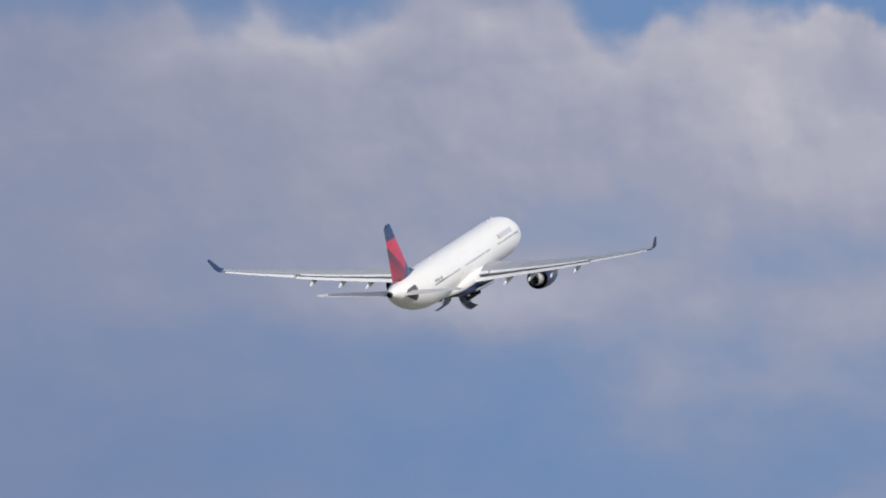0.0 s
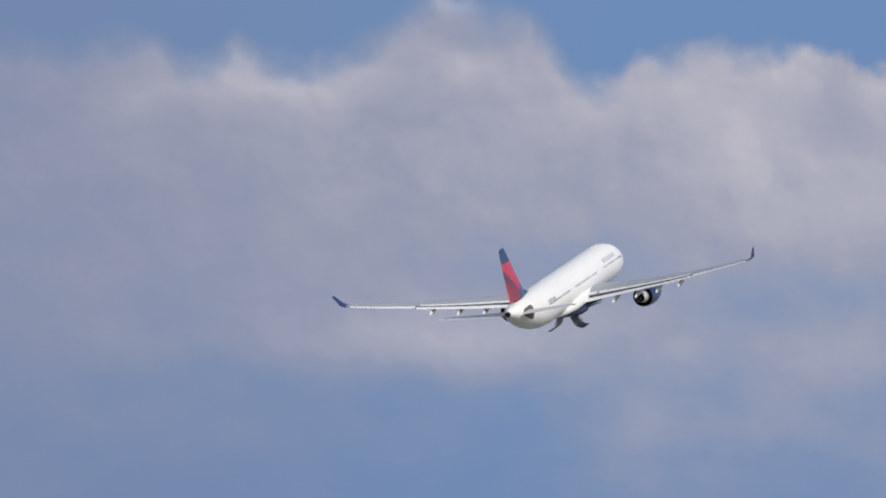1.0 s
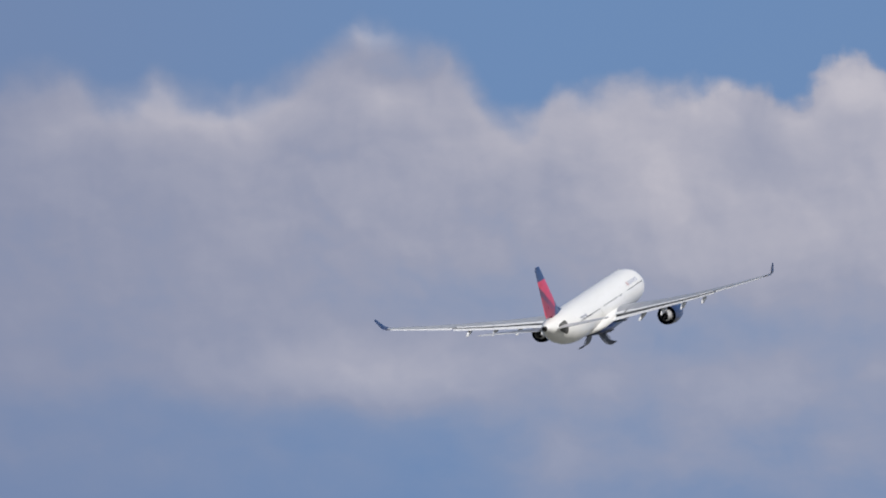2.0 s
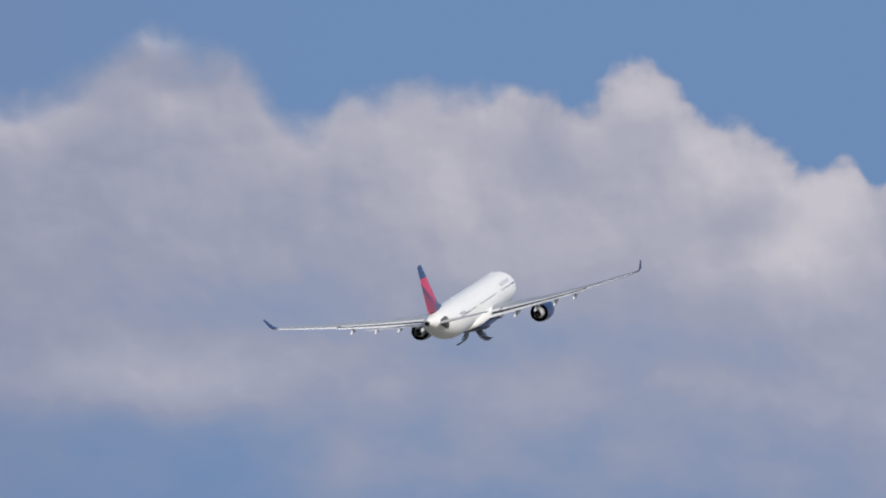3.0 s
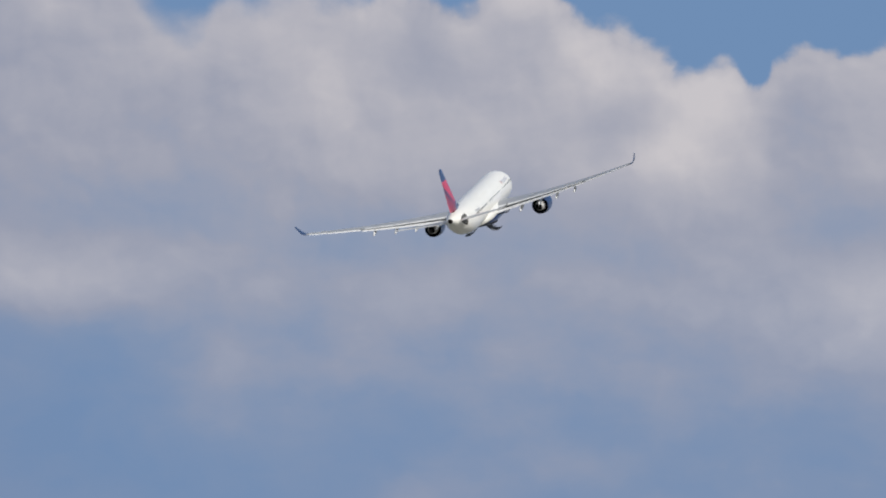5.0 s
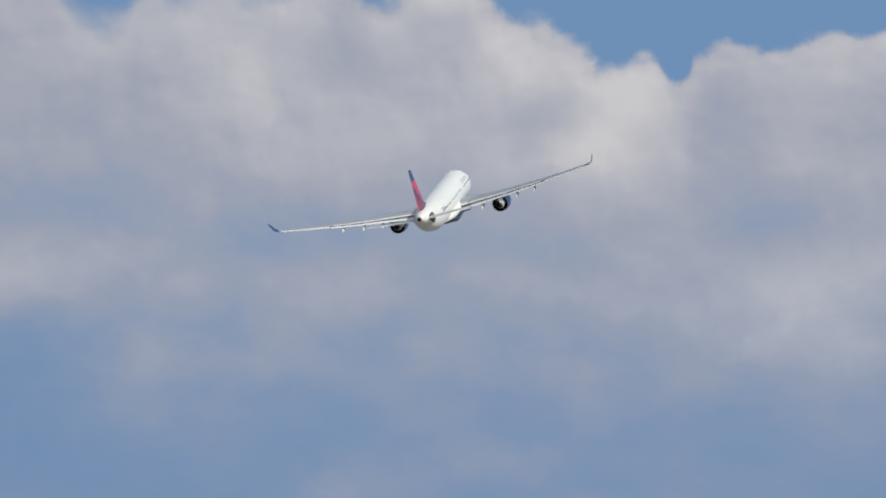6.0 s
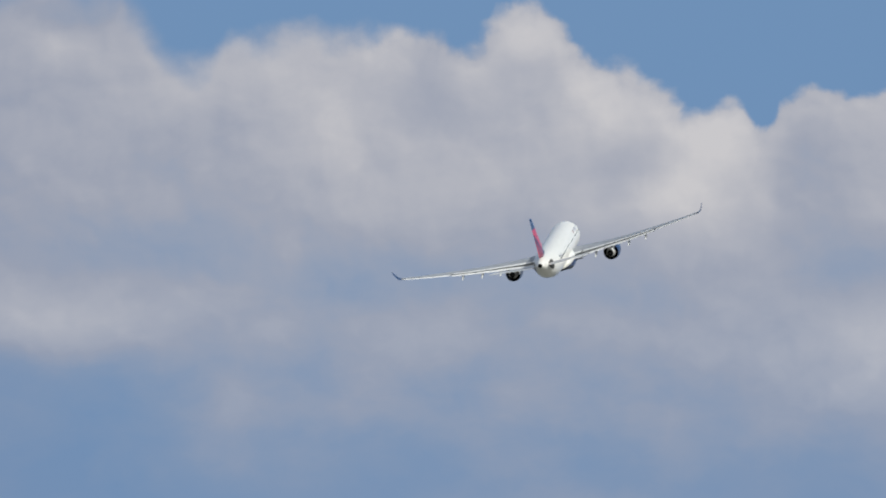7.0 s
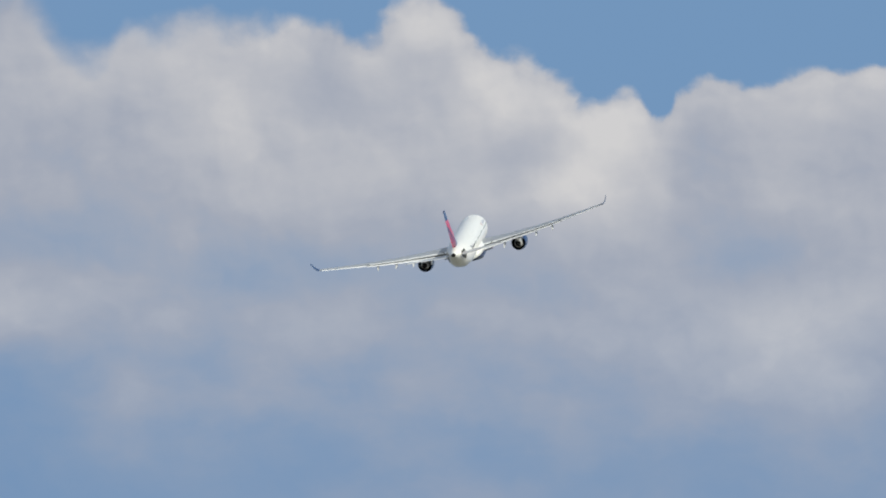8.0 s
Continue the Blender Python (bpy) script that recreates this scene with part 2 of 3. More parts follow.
SKY_BLUE, SKY_HAZE = srgb(109, 140, 183), srgb(132, 149, 181)
HAZE_LOW, SKY_FALLOFF = srgb(115, 138, 177), srgb(120, 131, 162)
CLOUD_GREY, CLOUD_PALE, CLOUD_LIT = srgb(156, 160, 180), srgb(177, 177, 191), srgb(197, 194, 203)


def swell(u, v, ru, rv, gain):
    SWELLS.append((u, v, ru, rv, gain))


SWELLS = []
# sunlit heads along the crest
swell(-.507, .335, .07, .05, .22)
swell(-.70, .36, .16, .12, -.10)
swell(-.335, .390, .10, .045, .25)
swell(-.187, .375, .10, .05, .16)
swell(.05, .512, .065, .018, .34)
swell(.09, .462, .11, .035, -.27)
swell(.053, .387, .11, .06, .12)
swell(.173, .247, .15, .10, .08)
swell(-.22, .212, .12, .09, .08)
swell(.478, .330, .12, .08, .12)
swell(.575, .31, .12, .08, .10)
swell(.66, .42, .08, .04, .10)
swell(.748, .32, .06, .07, -.16)
swell(.83, .36, .07, .06, .08)
swell(.65, .19, .20, .10, .15)
swell(.915, .430, .07, .05, .16)
swell(1.03, .300, .11, .08, .21)
swell(1.24, .22, .080, .09, .18)
swell(1.146, .14, .09, .05, .20)
swell(.90, .15, .20, .08, .10)
swell(.62, .22, .14, .08, .06)
swell(1.07, .18, .06, .05, -.08)
swell(1.15, .09, .16, .10, .12)
swell(1.40, .21, .07, .10, -.12)
swell(1.50, .25, .15, .11, .03)
# grey troughs and pale bands of the lower layers
swell(.298, .042, .20, .06, -.10)
swell(.718, -.018, .20, .05, -.13)
swell(.995, -.03, .20, .06, -.12)
swell(1.445, -.01, .14, .06, -.15)
swell(.485, .04, .06, .04, .10)
swell(.013, -.063, .25, .07, .08)
swell(-.132, -.038, .25, .06, .08)
swell(.165, -.11, .16, .06, .10)
swell(.74, -.12, .28, .05, .10)
swell(1.56, -.12, .17, .07, .22)
swell(1.48, -.21, .14, .08, .16)
swell(1.66, -.24, .14, .10, .18)
swell(1.36, -.06, .10, .04, .06)
swell(.37, -.25, .08, .06, .34)
swell(.05, -.080, .38, .040, .10)
swell(.05, -.180, .40, .045, -.15)
swell(-.45, -.190, .35, .050, -.08)
swell(.56, -.235, .13, .040, .14)
swell(.42, -.330, .12, .050, .10)
swell(1.15, -.20, .25, .040, -.05)
# blue gaps low down
swell(.52, -.02, .14, .05, -.06)
swell(.62, .10, .10, .05, .05)
swell(-.40, -.33, .50, .13, -.14)
swell(.10, -.28, .22, .10, -.15)
swell(.164, -.43, .30, .08, -.10)
swell(.98, -.33, .45, .12, .10)
swell(.724, -.475, .10, .05, .33)
swell(1.00, -.42, .11, .045, .30)


def build_backdrop():
    bm = bmesh.new()
    layer = bm.loops.layers.uv.new("UVMap")
    columns, lines, reach = 96, 64, 4700.0
    turns = [radians(-24 + 52 * i / columns) for i in range(columns + 1)]
    tilts = [radians(0.05 + 26 * j / lines) for j in range(lines + 1)]
    grid = [[bm.verts.new((reach * math.sin(a) * math.cos(e), reach * math.cos(a) * math.cos(e), reach * math.sin(e))) for a in turns] for e in tilts]
    for j in range(lines):
        for i in range(columns):
            face = bm.faces.new((grid[j][i], grid[j][i + 1], grid[j + 1][i + 1], grid[j + 1][i]))
            for loop, (a, e) in zip(face.loops, ((turns[i], tilts[j]), (turns[i + 1], tilts[j]), (turns[i + 1], tilts[j + 1]), (turns[i], tilts[j + 1]))):
                loop[layer].uv = (a * SKY_UNIT * math.cos(radians(SKY_LOW)), (e - radians(SKY_LOW)) * SKY_UNIT)
    me = bpy.data.meshes.new("backdrop")
    bm.to_mesh(me)
    bm.free()
    me.materials.append(sky_paint())
    me.shade_smooth()
    ob = new("backdrop", me)
    ob.location = EYE
    return tagged(ob, "blue sky with a bank of sunlit cumulus over grey cloud layers", "sky", kind="structure")


# out of view; added to bounce neutral light onto the aircraft's underside
def build_ground():
    bm = bmesh.new()
    rings = [[bm.verts.new((r * math.cos(k * math.tau / 48), r * math.sin(k * math.tau / 48), 0)) for k in range(48)] for r in (40, 300, 1200, 4690)]
    bm.faces.new(rings[0])
    for inner, outer in zip(rings, rings[1:]):
        for k in range(48):
            bm.faces.new((inner[k], outer[k], outer[(k + 1) % 48], inner[(k + 1) % 48]))
    me = bpy.data.meshes.new("ground")
    bm.to_mesh(me)
    bm.free()
    me.materials.append(ground_paint())
    return tagged(new("ground", me), "flat grey ground out of view, reaching the horizon, bouncing light upwards", "ground", kind="structure")


build_backdrop()
build_ground()


# ---- the airliner: x to its right, y forward, z up; stations run aft from the nose ----
NOSE = 30.0


def part(name, bm, material, parent, label="", smooth=True):
    bmesh.ops.recalc_face_normals(bm, faces=bm.faces)
    me = bpy.data.meshes.new(name)
    bm.to_mesh(me)
    bm.free()
    me.materials.append(material)
    if smooth:
        me.shade_smooth()
    ob = new(name, me)
    ob.parent = parent
    return tagged(ob, label)


def loft(bm, rings, ends=True):
    """Skin a row of closed rings of points."""
    made = [[bm.verts.new(p) for p in ring] for ring in rings]
    for a, b in zip(made, made[1:]):
        n = len(a)
        for k in range(n):
            bm.faces.new((a[k], a[(k + 1) % n], b[(k + 1) % n], b[k]))
    if ends:
        bm.faces.new(made[0][::-1])
        bm.faces.new(made[-1])
    return made


def sharpen(ob, degrees=35):
    ob.data.set_sharp_from_angle(angle=radians(degrees))
    return ob


def box(bm, centre, size, turn=None):
    m = Matrix.Translation(centre) @ (turn or Matrix()) @ Matrix.Diagonal((*size, 1))
    made = bmesh.ops.create_cube(bm, size=1.0, matrix=m)["verts"]
    edges = {e for v in made for e in v.link_edges}
    bmesh.ops.bevel(bm, geom=list(edges), offset=min(size) * 0.18, segments=2, affect="EDGES", profile=0.5)


def tube(bm, a, b, r0, r1=None, n=14):
    a, b = Vector(a), Vector(b)
    r1 = r0 if r1 is None else r1
    q = (b - a).to_track_quat("Z", "Y")
    rings = [[c + q @ Vector((r * math.cos(k * math.tau / n), r * math.sin(k * math.tau / n), 0)) for k in range(n)] for c, r in ((a, r0), (b, r1))]
    loft(bm, rings)


def turned(bm, profile, centre, n=40):
    """Turn a profile of (station, radius) round an axis that runs along y."""
    cx, cz = centre
    rings = []
    for s, r in profile:
        rings.append([(cx + r * math.cos(k * math.tau / n), NOSE - s, cz + r * math.sin(k * math.tau / n)) for k in range(n)])
    made = [[bm.verts.new(p) for p in ring] for ring in rings]
    for a, b in zip(made, made[1:]):
        for k in range(n):
            bm.faces.new((a[k], a[(k + 1) % n], b[(k + 1) % n], b[k]))
    return made


# station, half width, top, bottom
HULL = ((1.5, 0.06, -0.70, -0.82), (1.75, 0.55, -0.20, -1.26), (2.2, 0.95, 0.14, -1.60), (2.9, 1.38, 0.58, -1.92), (3.9, 1.82, 1.22, -2.24), (4.9, 2.14, 1.84, -2.45),
        (6.3, 2.46, 2.34, -2.64), (7.9, 2.69, 2.64, -2.77), (9.7, 2.80, 2.79, -2.82), (11.5, 2.82, 2.82, -2.82), (25.0, 2.82, 2.82, -2.82), (40.5, 2.82, 2.82, -2.82),
        (43.0, 2.81, 2.82, -2.76), (46.0, 2.77, 2.81, -2.80), (49.0, 2.66, 2.79, -2.66), (52.0, 2.42, 2.75, -2.28), (55.0, 2.05, 2.66, -1.64), (57.5, 1.64, 2.54, -0.90),
        (59.5, 1.22, 2.40, -0.16), (61.0, 0.86, 2.22, 0.50), (62.1, 0.56, 2.04, 0.98), (62.5, 0.44, 1.94, 1.12))


def hull_at(s):
    rows = np.array(HULL)
    return [float(np.interp(s, rows[:, 0], rows[:, k])) for k in (1, 2, 3)]


def hull_point(s, angle, proud=0.0):
    w, top, low = hull_at(s)
    mid, half = (top + low) / 2, (top - low) / 2
    return Vector(((w + proud) * math.cos(angle), NOSE - s, mid + (half + proud) * math.sin(angle)))


def hull_patch(bm, s0, s1, a0, a1, proud, thick=0.02, rows=6, columns=6, rounded=0.0, taper=0.0):
    """A panel that lies on the hull between two stations and two angles."""
    outer, inner = [], []
    for i in range(rows + 1):
        f = i / rows
        s = s0 + (s1 - s0) * f
        shrink = 1.0
        if rounded:
            shrink = max(0.12, (1 - abs(2 * f - 1) ** rounded)) ** (1 / rounded)
        mid, half = (a0 + a1) / 2, (a1 - a0) / 2 * shrink * (1 - taper * f)
        line = [mid - half + 2 * half * j / columns for j in range(columns + 1)]
        outer.append([bm.verts.new(hull_point(s, a, proud)) for a in line])
        inner.append([bm.verts.new(hull_point(s, a, proud - thick)) for a in line])
    for i in range(rows):
        for j in range(columns):
            bm.faces.new((outer[i][j], outer[i][j + 1], outer[i + 1][j + 1], outer[i + 1][j]))
    loop = lambda g: [g[0][j] for j in range(columns + 1)] + [g[i][columns] for i in range(1, rows + 1)] + [g[rows][j] for j in range(columns - 1, -1, -1)] + [g[i][0] for i in range(rows - 1, 0, -1)]
    a, b = loop(outer), loop(inner)
    for k in range(len(a)):
        n = (k + 1) % len(a)
        bm.faces.new((a[k], b[k], b[n], a[n]))


def foil_height(x, t):
    return 5 * t * (0.2969 * math.sqrt(max(x, 0)) - 0.126 * x - 0.3516 * x * x + 0.2843 * x ** 3 - 0.1015 * x ** 4)


def foil(front, back, t, camber=0.015, n=11):
    """Points (chord fraction, height) round a wing section between two chord fractions, upper side first, from the back."""
    xs = [front + (back - front) * (1 - math.cos(math.pi * i / n)) / 2 for i in range(n + 1)]
    bow = lambda x: camber * 4 * x * (1 - x)
    up = [(x, bow(x) + foil_height(x, t)) for x in reversed(xs)]
    down = [(x, bow(x) - foil_height(x, t)) for x in xs]
    if front == 0:
        down = down[1:]
    return up + down


def wing_line(x):
    """Leading edge station, chord, height and thickness of the wing at x metres from the centre line."""
    lead = 21.4 + (x - 2.7) * 0.635
    trail = 33.3 + (x - 2.7) * 0.13 if x < 9.6 else 34.2 + (x - 9.6) * 0.345
    rise = -1.62 + (x - 2.7) * 0.086 + 0.00218 * (x - 2.7) ** 2
    return lead, trail - lead, rise, 0.118 - 0.026 * min(1, (x - 2.7) / 12)


def wing_ring(side, x, points, drop=0.0, hinge=(0.0, 0.0), twist=0.0):
    lead, chord, rise, _ = wing_line(x)
    ring = []
    ca, sa_ = math.cos(radians(drop)), math.sin(radians(drop))
    for c, h in points:
        dc, dh = (c - hinge[0]), (h - hinge[1])
        c2, h2 = hinge[0] + dc * ca + dh * sa_, hinge[1] - dc * sa_ + dh * ca
        h2 += (0.35 - c2) * math.tan(radians(twist))
        ring.append((side * x, NOSE - (lead + chord * c2), rise + chord * h2))
    return ring


def spread(a, b, n):
    return [a + (b - a) * i / n for i in range(n + 1)]


def incidence(x):
    return 1.2 - 2.2 * (x - 2.7) / 26.3


def build_wing(plane, side):
    bm = bmesh.new()
    xs = [1.2] + spread(2.7, 9.6, 5) + spread(10.8, WING_END, 14)
    rings = []
    for x in xs:
        rings.append(wing_ring(side, x, foil(0.0, 0.745, wing_line(x)[3], 0.006), twist=incidence(x)))
    wing = sharpen(part("wing", bm_loft(rings), GREY_PAINT, plane, "pale grey swept wing bent upwards in flight"))
    # spoilers lie over the rear of the box, in six panels
    for x0, x1 in ((3.0, 6.2), (6.28, 9.6), (9.68, 12.2), (12.3, 14.6), (14.7, 17.0), (17.1, 19.6)):
        rows = []
        for x in spread(x0, x1, 3):
            t = wing_line(x)[3]
            top = [(c, 0.006 * 4 * c * (1 - c) + foil_height(c, t) + 0.003) for c in (0.805, 0.785, 0.765, 0.74, 0.72, 0.70)]
            under = [(c, h - 0.009) for c, h in reversed(top)]
            rows.append(wing_ring(side, x, top + under, twist=incidence(x)))
        sharpen(part("spoiler", bm_loft(rows), FLAP_PAINT, wing))
    # flaps lowered for take-off, the aileron drooped a little
    for name, x0, x1, size, drop in (("inboard_flap", 3.0, 9.62, 0.18, 4), ("outboard_flap", 9.68, 19.95, 0.20, 4), ("aileron", 20.25, 28.6, 0.235, 2)):
        rows = []
        for x in spread(x0, x1, 8):
            bit = [(0.79 + c * size, -0.015 + h * size) for c, h in foil(0.0, 1.0, 0.13, 0.02)]
            if name == "aileron":
                bit = [(0.758 + c * size, h * size + 0.002) for c, h in foil(0.0, 1.0, 0.17, 0.02)]
            rows.append(wing_ring(side, x, bit, drop, (0.78, 0.0), incidence(x)))
        sharpen(part(name, bm_loft(rows), FLAP_PAINT, wing, "pale grey lowered flap" if "flap" in name else ""))
    # fairings of the flap tracks
    for x in TRACKS:
        lead, chord, rise, t = wing_line(x)
        rows = []
        for f in spread(0.0, 1.0, 12):
            s = lead + chord * (0.52 + 0.50 * f) + 0.85 * f
            r = 0.30 * math.sin(math.pi * min(1, f * 0.93 + 0.05)) ** 0.6 + 0.015
            drop = rise - chord * 0.045 - 0.30 - 0.36 * f * f - math.tan(radians(incidence(x))) * chord * (0.2 + 0.5 * f)
            rows.append([(side * x + 0.62 * r * math.cos(k * math.tau / 14), NOSE - s, drop + 1.15 * r * math.sin(k * math.tau / 14)) for k in range(14)])
        part("flap_track_fairing", bm_loft(rows), FLAP_PAINT, wing, "pale pod under the flap")
    # slats along the leading edge
    for x0, x1 in ((3.6, 8.6), (10.6, 16.4), (16.5, 22.4), (22.5, 28.0)):
        rows = []
        for x in spread(x0, x1, 6):
            t = wing_line(x)[3]
            nose = foil(0.0, 0.13, t * 1.06, 0.006, 7)
            rows.append(wing_ring(side, x, [(c - 0.035, h - 0.022) for c, h in nose], -12, (0.1, 0.0), incidence(x)))
        sharpen(part("slat", bm_loft(rows), FLAP_PAINT, wing))
    # upturned winglet
    lead, chord, rise, t = wing_line(WING_END)
    rows = []
    for f in spread(0.0, 1.0, 9):
        x = WING_END + 0.30 * min(1, f * 3) + 0.95 * f
        z = rise + 1.90 * (f ** 1.3 if f < 0.3 else (0.3 ** 1.3 + (f - 0.3) * (1 - 0.3 ** 1.3) / 0.7))
        c = chord * (1 - 0.60 * f)
        s = lead + 0.15 * chord * f + 2.7 * f
        lean = radians(56 * min(1, f * 3.2))
        rows.append([(side * (x - h * c * math.sin(lean)), NOSE - (s + c * q), z + h * c * math.cos(lean)) for q, h in foil(0.0, 1.0, 0.09, 0.0, 9)])
    sharpen(part("winglet", bm_loft(rows), BLUE_PAINT, wing, "dark blue upturned winglet"))
    return wing


def bm_loft(rings):
    bm = bmesh.new()
    loft(bm, rings)
    return bm


TRACKS = (7.5, 11.1, 14.45, 18.0)
WING_END = 29.15
ENGINE_X, ENGINE_Z = 9.7, -3.12


def build_engine(plane, side):
    centre = (side * ENGINE_X, ENGINE_Z)
    bm = bmesh.new()
    turned(bm, ((22.3, 1.18), (21.6, 1.20), (21.05, 1.27), (20.85, 1.36), (20.92, 1.45), (21.3, 1.54), (22.2, 1.62), (23.4, 1.64), (24.6, 1.58), (25.4, 1.49), (26.0, 1.41),
                (26.0, 1.375), (25.2, 1.38), (24.2, 1.35), (23.4, 1.27), (22.9, 1.20)), centre)
    nacelle = sharpen(part("engine_nacelle", bm, BLUE_PAINT, plane, "dark blue jet engine nacelle"))
    bm = bmesh.new()
    turned(bm, ((23.1, 0.3), (23.1, 1.24), (23.4, 1.27), (23.4, 0.3)), centre)
    part("fan_disc", bm, DARK_METAL, nacelle)
    bm = bmesh.new()
    turned(bm, ((23.3, 0.78), (23.9, 0.92), (24.8, 0.97), (25.9, 0.87), (26.9, 0.72), (27.6, 0.60), (27.6, 0.575), (26.9, 0.62), (26.0, 0.66)), centre)
    part("core_cowl", bm, EXHAUST_METAL, nacelle, "heat-stained metal core cowl")
    bm = bmesh.new()
    turned(bm, ((25.8, 0.66), (25.9, 0.40), (26.8, 0.36), (27.6, 0.24), (28.2, 0.10), (28.4, 0.01)), centre)
    part("exhaust_plug", bm, DARK_METAL, nacelle)
    bm = bmesh.new()
    turned(bm, ((20.87, 1.355), (20.82, 1.38), (20.88, 1.445), (21.2, 1.527), (21.2, 1.515), (20.93, 1.43)), centre)
    part("intake_lip", bm, STEEL, nacelle, "polished metal intake lip")
    bm = bmesh.new()
    rows = []
    for s, low, high, w in ((22.2, -1.68, -1.52, 0.05), (23.2, -1.66, -1.30, 0.20), (24.6, -1.80, -0.80, 0.26), (26.2, -2.05, -0.60, 0.25), (28.5, -1.75, -0.75, 0.2), (30.6, -1.35, -0.95, 0.06)):
        rows.append([(side * ENGINE_X + w * math.cos(a), NOSE - s, (low + high) / 2 + (high - low) / 2 * math.sin(a)) for a in spread(0, math.tau * 15 / 16, 15)])
    part("pylon", bm_loft(rows), GREY_PAINT, nacelle)
    bm = bmesh.new()
    box(bm, (side * ENGINE_X - side * 1.42, NOSE - 23.0, ENGINE_Z + 0.88), (0.06, 1.4, 0.5), Matrix.Rotation(side * -0.5, 4, "Y"))
    part("strake", bm, BLUE_PAINT, nacelle)


def build_tailplane(plane, side):
    rings, trim = [], radians(-2.2)
    for x in spread(0.6, 9.75, 10):
        f = (x - 0.9) / 8.85
        lead, trail = 55.6 + 6.0 * f, 60.6 + 3.1 * f
        if x > 9.6:
            lead += 0.5
        c = trail - lead
        rise = 0.93 + 0.095 * (x - 0.9)
        rings.append([(side * x, NOSE - (lead + c * q), rise + c * h + (58.3 - (lead + c * q)) * math.tan(trim)) for q, h in foil(0.0, 0.70, 0.095, 0.0)])
    tail = sharpen(part("tailplane", bm_loft(rings), TAIL_PAINT, plane, "grey swept tailplane"))
    rings = []
    for x in spread(1.5, 9.3, 8):
        f = (x - 0.9) / 8.85
        lead, trail = 55.6 + 6.0 * f, 60.6 + 3.1 * f
        c = trail - lead
        rise = 0.93 + 0.095 * (x - 0.9)
        rings.append([(side * x, NOSE - (lead + c * q), rise + c * h + (58.3 - (lead + c * q)) * math.tan(trim)) for q, h in foil(0.704, 1.0, 0.095, 0.0)])
    sharpen(part("elevator", bm_loft(rings), TAIL_PAINT, tail))
    bm = bmesh.new()
    hull_patch(bm, 55.8, 58.9, *((radians(-34), radians(36)) if side > 0 else (radians(144), radians(214))), 0.025, 0.03, 12, 8, 5.0, 0.45)
    part("seal_plate", bm, SEAL_METAL, tail, "bare dark metal seal plate")


def build_fin(plane):
    def ring(z, front, back, lead_trail, t):
        lead, trail = lead_trail
        c = trail - lead
        pts = foil(front, back, t, 0.0)
        return [(h * c, NOSE - (lead + c * q), z) for q, h in pts]

    def lines(z):
        f = (z - 2.3) / (FIN_TOP - 2.3)
        return 51.9 + 7.75 * f, 60.5 + 2.0 * f

    rings = [ring(z, 0.0, 0.68, lines(z), 0.10 - 0.01 * i / 10) for i, z in enumerate(spread(2.3, FIN_TOP, 10))]
    lead, trail = lines(FIN_TOP)
    rings.append(ring(FIN_TOP + 0.09, 0.0, 0.68, (lead + 0.45, trail), 0.05))
    fin = sharpen(part("tail_fin", bm_loft(rings), FIN_PAINT, plane, "dark blue tail fin with red facets"))
    rings = []
    for z in spread(2.75, FIN_TOP - 0.15, 8):
        lead, trail = lines(z)
        f = (z - 2.3) / (FIN_TOP - 2.3)
        rings.append(ring(z, 0.683, 1.0, (lead, trail), 0.10 - 0.01 * f))
    sharpen(part("rudder", bm_loft(rings), FIN_PAINT, fin))
    rings = [[(w * math.cos(a), NOSE - s, 2.45 + h * math.sin(a)) for a in spread(0, math.tau * 11 / 12, 11)] for s, w, h in ((49.6, 0.03, 0.28), (51.0, 0.14, 0.55), (52.2, 0.26, 0.95), (53.6, 0.30, 1.0))]
    part("dorsal_fillet", bm_loft(rings), BLUE_PAINT, fin)


FIN_TOP = 10.35


def build_gear(plane, side):
    """Main leg with a four-wheel bogie, folding inwards about its pivot; origin on the pivot."""
    bm = bmesh.new()
    tube(bm, (0, 0, 0), (0, 0, -2.1), 0.21)
    tube(bm, (0, 0, -2.0), (0, 0, -3.5), 0.15)
    tube(bm, (0, 0, -1.2), (-side * 1.1, 0.3, -0.1), 0.09)
    tube(bm, (0, 1.1, -3.45), (0, -1.1, -3.65), 0.14)
    tube(bm, (0, 0.15, -2.2), (0, 0.45, -3.3), 0.06)
    leg = part("main_gear", bm, GEAR_GREY, plane, "retracting steel main gear leg")
    for y, z in ((0.98, -3.47), (-0.98, -3.63)):
        bm = bmesh.new()
        tube(bm, (-0.75, y, z), (0.75, y, z), 0.09)
        part("axle", bm, GEAR_GREY, leg)
        for x in (-0.68, 0.68):
            bm = bmesh.new()
            rows = []
            for o, r in ((-0.24, 0.40), (-0.24, 0.56), (-0.17, 0.68), (0.0, 0.71), (0.17, 0.68), (0.24, 0.56), (0.24, 0.40)):
                rows.append([(x + o, y + r * math.cos(k * math.tau / 24), z + r * math.sin(k * math.tau / 24)) for k in range(24)])
            loft(bm, rows)
            sharpen(part("wheel", bm, RUBBER, leg, "black rubber aircraft tyre"), 50)
    bm = bmesh.new()
    box(bm, (side * 0.42, -0.1, -1.55), (0.07, 1.3, 2.4))
    part("leg_door", bm, GEAR_GREY, leg)
    leg.location = (side * 5.3, NOSE - 31.6, -1.9)
    return leg


